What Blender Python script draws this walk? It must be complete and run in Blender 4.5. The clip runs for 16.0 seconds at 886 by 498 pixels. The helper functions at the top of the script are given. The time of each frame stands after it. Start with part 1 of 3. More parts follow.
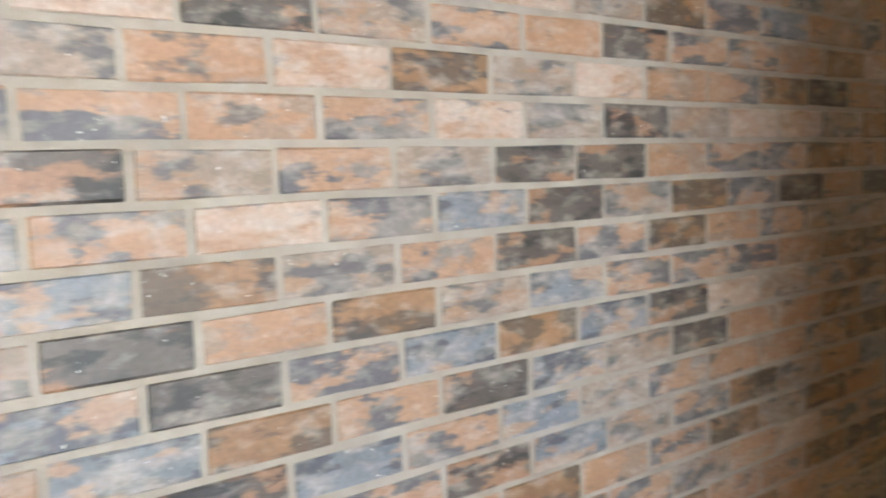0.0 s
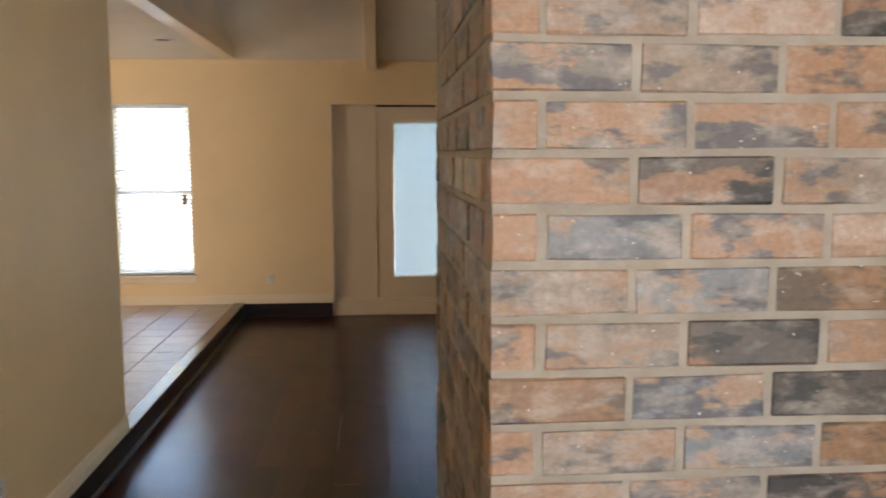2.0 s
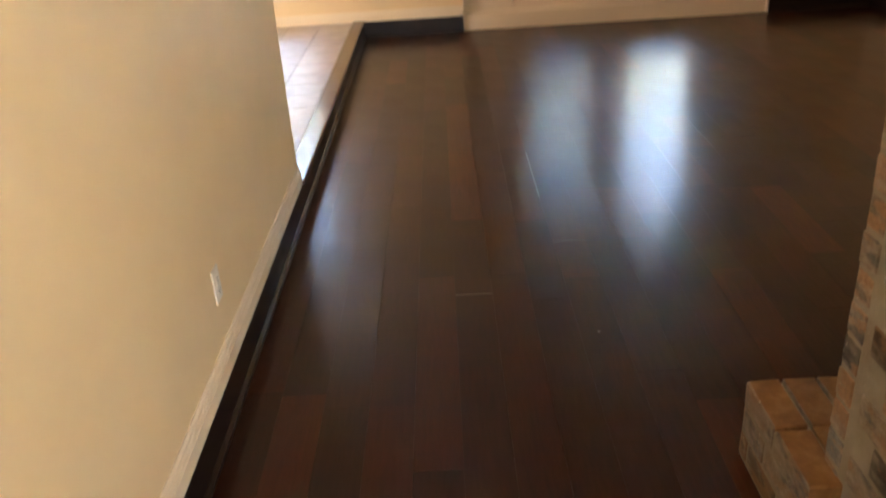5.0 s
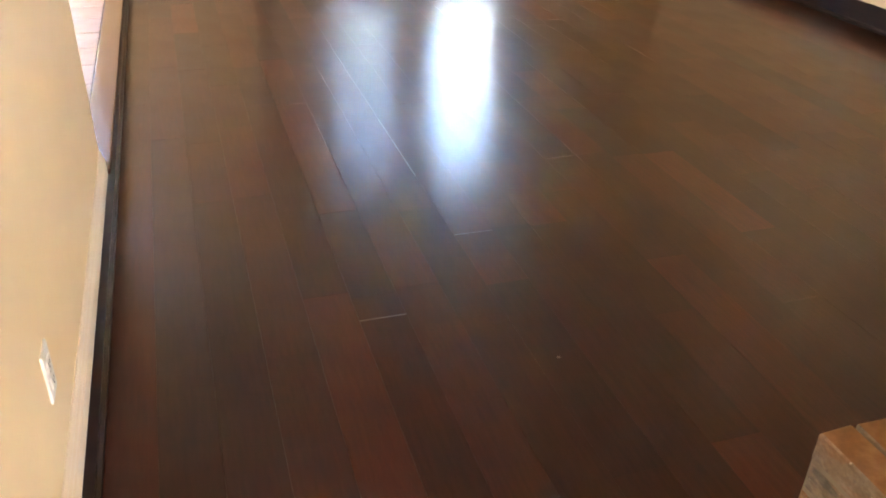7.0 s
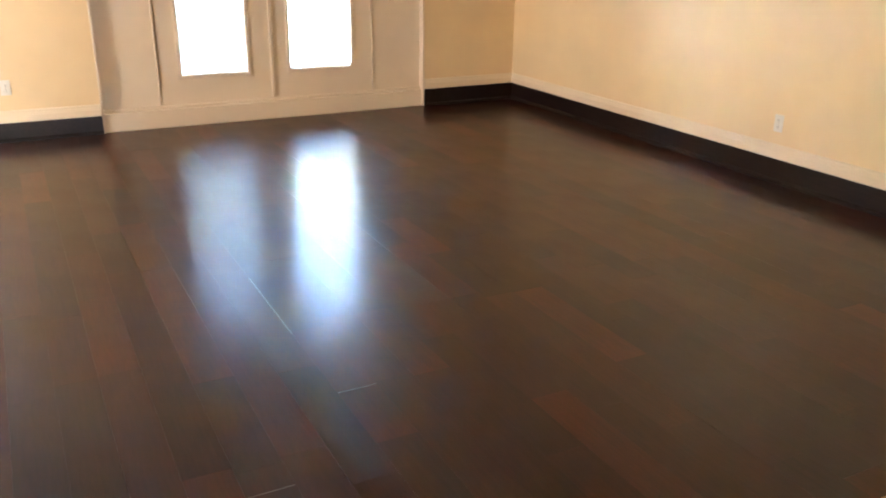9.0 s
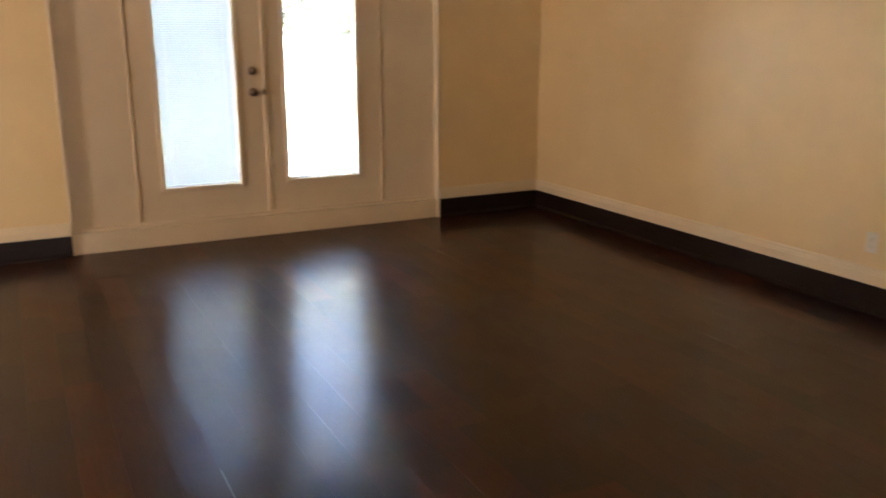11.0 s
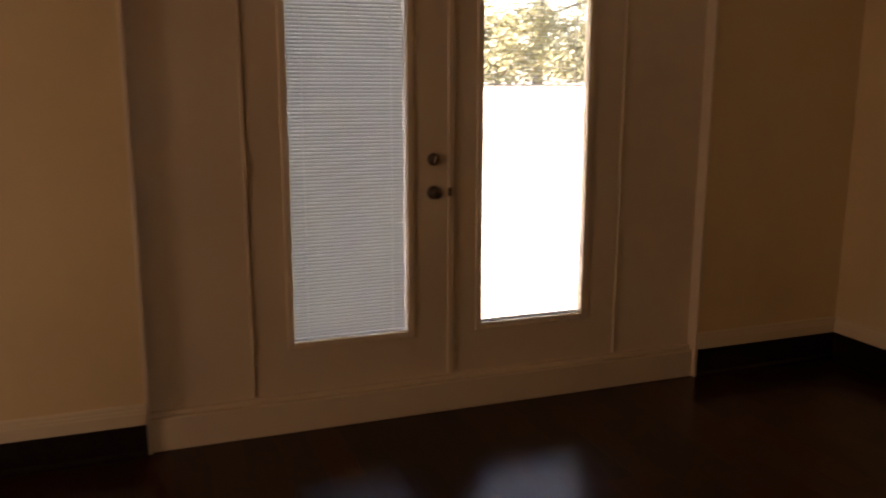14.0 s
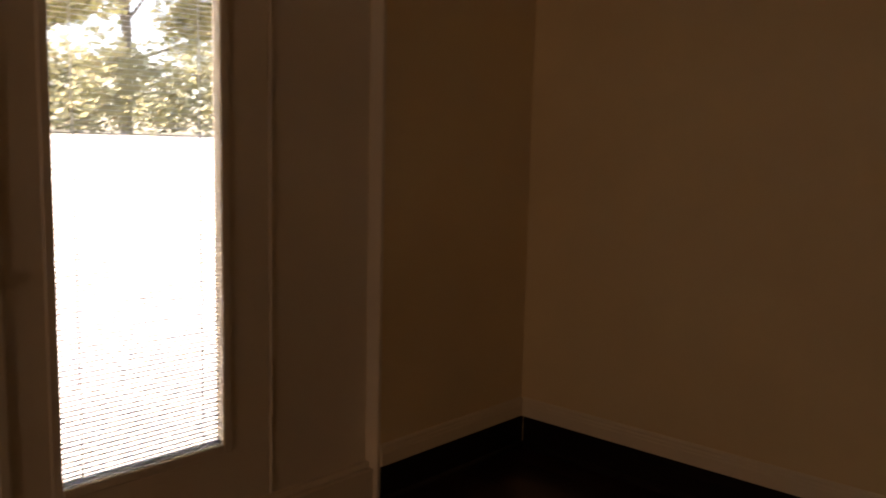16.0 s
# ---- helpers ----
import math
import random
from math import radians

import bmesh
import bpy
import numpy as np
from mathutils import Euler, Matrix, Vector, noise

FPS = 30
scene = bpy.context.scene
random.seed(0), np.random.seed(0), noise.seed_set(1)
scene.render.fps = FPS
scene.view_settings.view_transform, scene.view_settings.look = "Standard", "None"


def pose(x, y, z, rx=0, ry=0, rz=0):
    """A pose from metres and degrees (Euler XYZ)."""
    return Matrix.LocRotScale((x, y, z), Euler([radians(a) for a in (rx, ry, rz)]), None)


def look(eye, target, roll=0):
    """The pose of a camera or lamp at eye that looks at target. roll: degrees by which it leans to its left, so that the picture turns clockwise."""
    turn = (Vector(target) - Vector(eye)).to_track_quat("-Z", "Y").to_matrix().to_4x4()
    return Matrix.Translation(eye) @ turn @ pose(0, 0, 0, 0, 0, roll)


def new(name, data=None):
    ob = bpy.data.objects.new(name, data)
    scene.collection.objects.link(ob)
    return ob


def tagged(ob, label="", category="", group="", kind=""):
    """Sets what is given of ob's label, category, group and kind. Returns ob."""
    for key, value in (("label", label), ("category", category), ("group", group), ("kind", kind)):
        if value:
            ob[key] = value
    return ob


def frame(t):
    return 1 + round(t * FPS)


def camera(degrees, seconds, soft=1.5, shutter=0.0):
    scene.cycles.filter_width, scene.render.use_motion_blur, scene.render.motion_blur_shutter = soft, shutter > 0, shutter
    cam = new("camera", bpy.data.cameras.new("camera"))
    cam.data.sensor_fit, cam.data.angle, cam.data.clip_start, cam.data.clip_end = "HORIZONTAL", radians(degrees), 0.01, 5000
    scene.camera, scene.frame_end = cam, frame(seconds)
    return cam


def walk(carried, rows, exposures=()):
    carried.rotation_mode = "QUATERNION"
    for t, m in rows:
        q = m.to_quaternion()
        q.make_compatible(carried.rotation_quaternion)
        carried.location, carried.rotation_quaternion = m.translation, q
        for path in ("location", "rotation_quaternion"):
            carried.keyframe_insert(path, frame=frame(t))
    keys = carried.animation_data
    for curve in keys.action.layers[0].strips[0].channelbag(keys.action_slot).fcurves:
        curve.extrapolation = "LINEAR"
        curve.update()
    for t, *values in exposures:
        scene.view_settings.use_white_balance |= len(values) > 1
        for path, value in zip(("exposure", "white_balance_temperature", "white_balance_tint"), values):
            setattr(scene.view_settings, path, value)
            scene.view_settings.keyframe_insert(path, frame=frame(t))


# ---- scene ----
cam = camera(56.0, 16.0, soft=1.8, shutter=0.4)
PATH = [
    (0, (0.269, -9.061, 1.697), (1.480, -7.480, 1.511), -2.0),
    (0.5, (0.248, -9.118, 1.712), (1.061, -7.301, 1.526), -2.4),
    (1, (0.111, -9.073, 1.753), (0.746, -7.190, 1.528), -1.3),
    (1.5, (0.064, -9.093, 1.753), (0.439, -7.140, 1.540), -0.5),
    (2, (0.018, -9.102, 1.748), (0.171, -7.121, 1.523), -0.1),
    (2.5, (-0.058, -9.091, 1.753), (-0.079, -7.110, 1.479), -0.4),
    (3, (-0.231, -9.231, 1.763), (-0.320, -7.259, 1.439), -0.2),
    (3.5, (-0.225, -8.914, 1.735), (-0.463, -6.969, 1.335), -2.3),
    (4, (-0.410, -8.652, 1.633), (-0.655, -6.735, 1.119), -2.1),
    (4.5, (-0.554, -8.414, 1.608), (-0.688, -6.537, 0.919), -1.4),
    (5, (-0.683, -8.228, 1.676), (-0.715, -6.433, 0.795), -3.8),
    (5.2, (-0.723, -8.121, 1.656), (-0.712, -6.368, 0.693), -3.7),
    (7.3, (-1.133, -7.255, 1.502), (-0.559, -5.623, 0.499), 1.1),
    (7.5, (-1.097, -7.209, 1.500), (-0.508, -5.557, 0.538), 0.2),
    (8, (-0.972, -7.309, 1.706), (-0.336, -5.653, 0.782), -1.1),
    (8.4, (-1.106, -7.375, 1.644), (-0.366, -5.707, 0.825), -0.6),
    (8.5, (-1.122, -7.371, 1.626), (-0.352, -5.707, 0.827), -0.1),
    (8.7, (-1.146, -7.352, 1.591), (-0.324, -5.694, 0.830), 0.3),
    (10.8, (-0.828, -6.564, 1.513), (0.124, -4.880, 1.008), 0.4),
    (11, (-0.771, -6.375, 1.510), (0.115, -4.651, 1.018), 0.0),
    (11.5, (-0.588, -5.857, 1.567), (0.090, -4.037, 1.089), -0.1),
    (12, (-0.566, -5.420, 1.576), (-0.077, -3.534, 1.126), -0.6),
    (12.5, (-0.614, -5.021, 1.543), (-0.229, -3.102, 1.133), -1.0),
    (13, (-0.690, -4.622, 1.599), (-0.312, -2.702, 1.187), -0.6),
    (13.5, (-0.596, -4.178, 1.644), (-0.127, -2.280, 1.227), -0.7),
    (14, (-0.480, -3.767, 1.625), (0.210, -1.931, 1.235), 0.1),
    (14.5, (-0.309, -3.499, 1.507), (0.561, -1.724, 1.200), -0.2),
    (15, (-0.165, -3.227, 1.475), (0.903, -1.558, 1.208), 1.0),
    (15.3, (-0.072, -2.973, 1.522), (1.132, -1.400, 1.248), 0.4),
    (15.5, (-0.015, -2.810, 1.539), (1.262, -1.296, 1.260), 2.3),
    (16, (0.089, -2.532, 1.526), (1.559, -1.200, 1.276), 1.4),
]
walk(cam, [(t, look(eye, target, roll)) for t, eye, target, roll in PATH],
     exposures=[(0, 4.8, 5300, 8), (0.5, 4.5, 5400, 8), (1.0, 4.36, 5500, 10), (2.0, 4.12, 5900, 14), (3.0, 4.15, 6300, 17), (3.5, 4.4, 6100, 14), (4.5, 4.3, 6400, 18), (5.0, 5.15, 6300, 18), (7.5, 6.2, 5700, 20), (8.5, 6.15, 5500, 15), (10.8, 5.05, 6100, 18), (11.5, 4.25, 7500, 24), (12.5, 3.3, 8300, 32), (13.5, 2.95, 8400, 37), (15, 2.48, 8100, 36), (16, 2.25, 8000, 34)])

# ---- world and sun ----
world = bpy.data.worlds.new("world")
scene.world = world
world.use_nodes = True
wn = world.node_tree.nodes
sky = wn.new("ShaderNodeTexSky")
sky.sky_type = "NISHITA"
sky.sun_disc = False
sky.sun_elevation = radians(55)
sky.sun_rotation = radians(275)
wn["Background"].inputs["Strength"].default_value = 0.15
world.node_tree.links.new(sky.outputs["Color"], wn["Background"].inputs["Color"])
sun_data = bpy.data.lights.new("sun", "SUN")
sun_data.energy = 5.0
sun_data.angle = radians(0.5)
sun_data.color = (1.0, 0.95, 0.87)
sun = new("sun", sun_data)
sun.matrix_world = look((-32, 3, 46), (0, 0, 0))


def area_lamp(name, m, wide, high, watts, colour):
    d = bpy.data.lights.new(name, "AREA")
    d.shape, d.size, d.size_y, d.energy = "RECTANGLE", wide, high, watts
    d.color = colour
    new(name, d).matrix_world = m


area_lamp("sky_lamp_south", look((0.82, -11.97, 1.15), (0.6, -7.8, 1.2)), 0.95, 1.95, 5.4, (1.0, 0.94, 0.84))
# fill light added in the tiled room; the wall behind has no window
area_lamp("sky_lamp_west", look((-5.95, -2.4, 1.5), (-1.3, -0.3, 1.2)), 1.4, 1.5, 4.8, (1.0, 0.86, 0.70))


# ---- material helpers ----
def material(name, rough=0.6, metal=0.0):
    m = bpy.data.materials.new(name)
    m.use_nodes = True
    b = m.node_tree.nodes["Principled BSDF"]
    b.inputs["Roughness"].default_value = rough
    b.inputs["Metallic"].default_value = metal
    return m, m.node_tree.nodes, m.node_tree.links, b


def link_color(n, l, fac, stops):
    r = n.new("ShaderNodeValToRGB")
    while len(r.color_ramp.elements) < len(stops):
        r.color_ramp.elements.new(0.5)
    for e, (p, c) in zip(r.color_ramp.elements, stops):
        e.position, e.color = p, (*c, 1)
    l.new(fac, r.inputs["Fac"])
    return r.outputs["Color"]


def noise_tex(n, l, scale, detail=4.0, stretch=(1, 1, 1), rough=0.55, offset=None):
    tc = n.new("ShaderNodeTexCoord")
    mp = n.new("ShaderNodeMapping")
    mp.inputs["Scale"].default_value = stretch
    l.new(tc.outputs["Object"], mp.inputs["Vector"])
    vec = mp.outputs["Vector"]
    if offset is not None:
        add = n.new("ShaderNodeVectorMath")
        add.operation = "ADD"
        l.new(vec, add.inputs[0])
        l.new(offset, add.inputs[1])
        vec = add.outputs[0]
    t = n.new("ShaderNodeTexNoise")
    t.inputs["Scale"].default_value = scale
    t.inputs["Detail"].default_value = detail
    t.inputs["Roughness"].default_value = rough
    l.new(vec, t.inputs["Vector"])
    return t.outputs["Fac"]


def bump(n, l, b, height, strength, dist):
    k = n.new("ShaderNodeBump")
    k.inputs["Strength"].default_value = strength
    k.inputs["Distance"].default_value = dist
    l.new(height, k.inputs["Height"])
    l.new(k.outputs["Normal"], b.inputs["Normal"])


def mix(n, l, fac, a, c, mode="MIX"):
    x = n.new("ShaderNodeMix")
    x.data_type, x.blend_type = "RGBA", mode
    for sock, v in ((x.inputs[0], fac), (x.inputs[6], a), (x.inputs[7], c)):
        if isinstance(v, (int, float)):
            sock.default_value = v
        elif isinstance(v, tuple):
            sock.default_value = (*v, 1)
        else:
            l.new(v, sock)
    return x.outputs[2]


def seed_vector(n, l, gain=37.0):
    info = n.new("ShaderNodeObjectInfo")
    k = n.new("ShaderNodeVectorMath")
    k.operation = "SCALE"
    k.inputs["Scale"].default_value = gain
    cx = n.new("ShaderNodeCombineXYZ")
    l.new(info.outputs["Random"], cx.inputs[0])
    l.new(info.outputs["Random"], cx.inputs[2])
    l.new(cx.outputs[0], k.inputs[0])
    return k.outputs[0], info.outputs["Random"]


def island_vector(n, l, gain=37.0):
    g = n.new("ShaderNodeNewGeometry")
    k = n.new("ShaderNodeVectorMath")
    k.operation = "SCALE"
    k.inputs["Scale"].default_value = gain
    cx = n.new("ShaderNodeCombineXYZ")
    l.new(g.outputs["Random Per Island"], cx.inputs[0])
    l.new(g.outputs["Random Per Island"], cx.inputs[2])
    l.new(cx.outputs[0], k.inputs[0])
    return k.outputs[0], g.outputs["Random Per Island"]


def paint(name, color, rough=0.5, bump_scale=220.0, strength=0.25):
    m, n, l, b = material(name, rough)
    broad = noise_tex(n, l, 1.3, 5)
    dark = tuple(c * 0.93 for c in color)
    c = link_color(n, l, broad, [(0.35, dark), (0.65, color)])
    l.new(c, b.inputs["Base Color"])
    bump(n, l, b, noise_tex(n, l, bump_scale, 3), strength, 0.001)
    return m


wall_paint = paint("wall_paint", (0.86, 0.66, 0.37), 0.55, 90.0, 0.35)
trim_paint = paint("trim_paint", (0.85, 0.71, 0.50), 0.38, 160.0, 0.12)
door_paint = paint("door_paint", (0.84, 0.71, 0.53), 0.42, 160.0, 0.12)
ceiling_paint = paint("ceiling_paint", (0.80, 0.74, 0.62), 0.8, 70.0, 0.8)
plastic = paint("switch_plastic", (0.82, 0.76, 0.66), 0.3, 50.0, 0.0)


def slat_material(name, through_light, tone):
    m, n, l, b = material(name, 0.4)
    b.inputs["Base Color"].default_value = (*tone, 1)
    t = n.new("ShaderNodeBsdfTranslucent")
    t.inputs["Color"].default_value = (0.72, 0.77, 0.77, 1)
    x = n.new("ShaderNodeMixShader")
    x.inputs[0].default_value = through_light
    l.new(b.outputs[0], x.inputs[1])
    l.new(t.outputs[0], x.inputs[2])
    l.new(x.outputs[0], n["Material Output"].inputs["Surface"])
    return m


blind_white = slat_material("blind_white", 0.30, (0.78, 0.79, 0.80))
door_blind = slat_material("door_blind_grey", 0.065, (0.55, 0.60, 0.59))


def floor_wood(name, per_island=False):
    m, n, l, b = material(name, 0.3)
    off, rnd = island_vector(n, l) if per_island else seed_vector(n, l)
    grain = noise_tex(n, l, 9.0, 8, (9, 0.7, 9), 0.62, off)
    fine = noise_tex(n, l, 60.0, 4, (10, 0.5, 10), 0.6, off)
    tone = link_color(n, l, rnd, [(0.0, (0.0200, 0.0060, 0.0037)), (0.45, (0.027, 0.0068, 0.0038)), (0.8, (0.037, 0.0082, 0.0041)), (1.0, (0.054, 0.0112, 0.0048))])
    g = link_color(n, l, grain, [(0.3, (0.75, 0.75, 0.75)), (0.7, (1.15, 1.12, 1.1))])
    c = mix(n, l, 1.0, tone, g, "MULTIPLY")
    l.new(c, b.inputs["Base Color"])
    worn = noise_tex(n, l, 3.5, 6)
    r = n.new("ShaderNodeMapRange")
    r.inputs["To Min"].default_value, r.inputs["To Max"].default_value = 0.38, 0.5
    l.new(worn, r.inputs["Value"])
    l.new(r.outputs[0], b.inputs["Roughness"])
    b.inputs["Specular IOR Level"].default_value = 0.08
    b.inputs["Coat Weight"].default_value = 0.58
    gloss = n.new("ShaderNodeMapRange")
    gloss.inputs["To Min"].default_value, gloss.inputs["To Max"].default_value = 0.15, 0.27
    l.new(worn, gloss.inputs["Value"])
    l.new(gloss.outputs[0], b.inputs["Coat Roughness"])
    streak = link_color(n, l, fine, [(0.35, (0.86, 0.86, 0.86)), (0.65, (1.08, 1.08, 1.08))])
    l.new(mix(n, l, 1.0, c, streak, "MULTIPLY"), b.inputs["Base Color"])
    bump(n, l, b, grain, 0.10, 0.0006)
    l.new(b.inputs["Normal"].links[0].from_socket, b.inputs["Coat Normal"])
    return m


wood_floor = floor_wood("dark_floor_wood")
wood_floor_rest = floor_wood("dark_floor_wood_joined", True)


def dark_wood():
    m, n, l, b = material("dark_trim_wood", 0.32)
    b.inputs["Specular IOR Level"].default_value = 0.3
    g = noise_tex(n, l, 8.0, 7, (8, 0.8, 8))
    l.new(link_color(n, l, g, [(0.3, (0.008, 0.0045, 0.004)), (0.7, (0.018, 0.009, 0.007))]), b.inputs["Base Color"])
    bump(n, l, b, g, 0.15, 0.001)
    return m


band_wood = dark_wood()
nosing_wood, _n, _l, _b = material("nosing_wood", 0.2)
_g = noise_tex(_n, _l, 8.0, 7, (8, 0.8, 8))
_l.new(link_color(_n, _l, _g, [(0.3, (0.040, 0.018, 0.011)), (0.7, (0.075, 0.034, 0.019))]), _b.inputs["Base Color"])
scuffed, _n, _l, _b = material("scuffed_finish", 0.5)
_l.new(link_color(_n, _l, noise_tex(_n, _l, 30.0, 4), [(0.35, (0.06, 0.035, 0.025)), (0.6, (0.10, 0.072, 0.06))]), _b.inputs["Base Color"])
subfloor, _n, _l, _b = material("subfloor_shadow", 0.9)
_b.inputs["Base Color"].default_value = (0.01, 0.006, 0.005, 1)


BRICK_KINDS = {
    # base tones, patch colour, patch share, second patch colour, second share, pale wash
    "o": (((0.265, 0.148, 0.080), (0.325, 0.192, 0.110)), (0.24, 0.17, 0.12), 0.36, (0.10, 0.082, 0.070), 0.20, 0.20),
    "n": (((0.17, 0.094, 0.044), (0.25, 0.142, 0.070)), (0.095, 0.068, 0.044), 0.44, (0.055, 0.045, 0.038), 0.22, 0.18),
    "m": (((0.285, 0.168, 0.098), (0.335, 0.210, 0.132)), (0.085, 0.085, 0.096), 0.46, (0.18, 0.16, 0.145), 0.30, 0.26),
    "d": (((0.065, 0.054, 0.045), (0.105, 0.088, 0.074)), (0.25, 0.140, 0.078), 0.38, (0.028, 0.025, 0.024), 0.38, 0.18),
    "b": (((0.115, 0.122, 0.140), (0.18, 0.188, 0.208)), (0.068, 0.070, 0.082), 0.38, (0.30, 0.20, 0.135), 0.34, 0.34),
    "p": (((0.34, 0.235, 0.170), (0.41, 0.300, 0.235)), (0.30, 0.185, 0.115), 0.34, (0.14, 0.135, 0.14), 0.18, 0.42),
    "w": (((0.19, 0.143, 0.106), (0.26, 0.200, 0.155)), (0.27, 0.168, 0.102), 0.38, (0.095, 0.088, 0.088), 0.36, 0.36),
}


def brick_material(name, kind, per_island=False):
    tones, patch_1, share_1, patch_2, share_2, chalk = BRICK_KINDS[kind]
    m, n, l, b = material(name, 0.5)
    off, rnd = island_vector(n, l) if per_island else seed_vector(n, l, 61.0)
    base = link_color(n, l, noise_tex(n, l, 9.0, 5, (1, 1, 2.2), 0.6, off), [(0.32, tones[0]), (0.66, tones[1])])

    def shift(gain):
        k = n.new("ShaderNodeVectorMath")
        k.operation = "ADD"
        k.inputs[1].default_value = (gain, gain * 1.7, -gain)
        l.new(off, k.inputs[0])
        return k.outputs[0]

    def patch(scale, share, flat, where, soft=0.022, top=0.95):
        field = noise_tex(n, l, scale, 6, (0.78, 0.78, flat), 0.58, where)
        edge = 0.50 + (0.5 - share) * 0.38
        return link_color(n, l, field, [(edge - soft, (0, 0, 0)), (edge + soft, (top, top, top))])

    c = mix(n, l, patch(8.5, share_1, 2.1, shift(3.1)), base, patch_1)
    c = mix(n, l, patch(12.0, share_2, 1.9, shift(7.7), 0.035), c, patch_2)
    c = mix(n, l, patch(21.0, chalk, 1.6, shift(12.3), 0.12, 0.6), c, (0.40, 0.355, 0.31))
    grit = noise_tex(n, l, 85.0, 5, (1, 1, 1), 0.7, off)
    c = mix(n, l, 1.0, c, link_color(n, l, grit, [(0.3, (0.74, 0.73, 0.72)), (0.7, (1.16, 1.16, 1.16))]), "MULTIPLY")
    fleck = noise_tex(n, l, 120.0, 3, (1, 0.7, 1), 0.5, shift(1.3))
    c = mix(n, l, link_color(n, l, fleck, [(0.715, (0, 0, 0)), (0.74, (0.9, 0.9, 0.9))]), c, (0.66, 0.62, 0.56))
    l.new(c, b.inputs["Base Color"])
    bump(n, l, b, noise_tex(n, l, 45.0, 8, (1, 1, 1), 0.65, off), 0.55, 0.004)
    return m


brick_mats = {k: brick_material("clay_brick_" + {"o": "orange", "n": "ochre", "m": "mottled", "d": "charcoal", "b": "blue_grey", "p": "pale", "w": "weathered"}[k], k) for k in BRICK_KINDS}
brick_rest = {k: brick_material("joined_brick_" + k, k, True) for k in BRICK_KINDS}


def mortar_material():
    m, n, l, b = material("mortar", 0.95)
    g = noise_tex(n, l, 14.0, 8)
    l.new(link_color(n, l, g, [(0.3, (0.25, 0.22, 0.182)), (0.7, (0.335, 0.30, 0.252))]), b.inputs["Base Color"])
    bump(n, l, b, noise_tex(n, l, 160.0, 5), 0.7, 0.003)
    return m


mortar = mortar_material()


def tile_material():
    m, n, l, b = material("floor_tile", 0.35)
    off, rnd = seed_vector(n, l)
    g = noise_tex(n, l, 9.0, 7, (1, 1, 1), 0.6, off)
    c = link_color(n, l, g, [(0.3, (0.34, 0.28, 0.23)), (0.7, (0.47, 0.41, 0.35))])
    t = link_color(n, l, rnd, [(0, (0.88, 0.87, 0.86)), (1, (1.06, 1.05, 1.04))])
    l.new(mix(n, l, 1.0, c, t, "MULTIPLY"), b.inputs["Base Color"])
    bump(n, l, b, noise_tex(n, l, 12.0, 4, offset=off), 0.2, 0.003)
    return m


tile_glaze = tile_material()
grout, _n, _l, _b = material("grout", 0.95)
_l.new(link_color(_n, _l, noise_tex(_n, _l, 30.0, 5), [(0.3, (0.12, 0.10, 0.085)), (0.7, (0.20, 0.17, 0.15))]), _b.inputs["Base Color"])


def glass_material():
    m, n, l, b = material("pane_glass", 0.02)
    n.remove(b)
    out = n["Material Output"]
    tr = n.new("ShaderNodeBsdfTransparent")
    tr.inputs["Color"].default_value = (0.97, 0.985, 0.98, 1)
    gl = n.new("ShaderNodeBsdfGlossy")
    gl.inputs["Roughness"].default_value = 0.02
    fr = n.new("ShaderNodeFresnel")
    fr.inputs["IOR"].default_value = 1.45
    mx = n.new("ShaderNodeMixShader")
    l.new(fr.outputs[0], mx.inputs[0])
    l.new(tr.outputs[0], mx.inputs[1])
    l.new(gl.outputs[0], mx.inputs[2])
    l.new(mx.outputs[0], out.inputs["Surface"])
    return m


glass = glass_material()
knob_metal, _n, _l, _b = material("aged_nickel", 0.28, 1.0)
_l.new(link_color(_n, _l, noise_tex(_n, _l, 40.0, 4), [(0.3, (0.16, 0.12, 0.09)), (0.7, (0.30, 0.24, 0.19))]), _b.inputs["Base Color"])
black_slot, _n, _l, _b = material("dark_slot", 0.6)
_b.inputs["Base Color"].default_value = (0.03, 0.025, 0.02, 1)


# ---- mesh helpers ----
def box(bm, x0, x1, y0, y1, z0, z1):
    vs = [bm.verts.new(p) for p in ((x0, y0, z0), (x1, y0, z0), (x1, y1, z0), (x0, y1, z0), (x0, y0, z1), (x1, y0, z1), (x1, y1, z1), (x0, y1, z1))]
    for f in ((3, 2, 1, 0), (4, 5, 6, 7), (0, 1, 5, 4), (1, 2, 6, 5), (2, 3, 7, 6), (3, 0, 4, 7)):
        bm.faces.new([vs[i] for i in f])
    return bm


def boxes(*dims, bevel=0.0, segments=1):
    bm = bmesh.new()
    for d in dims:
        box(bm, *d)
    if bevel:
        bmesh.ops.bevel(bm, geom=bm.edges[:], offset=bevel, segments=segments, affect="EDGES", profile=0.5)
    return bm


def extrude_profile(points, a, b, axis):
    """A closed profile of (across, up) swept from a to b along the axis 'x' or 'y'."""
    bm = bmesh.new()
    rings = []
    for s in (a, b):
        rings.append([bm.verts.new((s, p, q) if axis == "x" else (p, s, q)) for p, q in points])
    k = len(points)
    for i in range(k):
        bm.faces.new((rings[0][i], rings[0][(i + 1) % k], rings[1][(i + 1) % k], rings[1][i]))
    bm.faces.new(rings[0])
    bm.faces.new(rings[1][::-1])
    bmesh.ops.recalc_face_normals(bm, faces=bm.faces[:])
    return bm


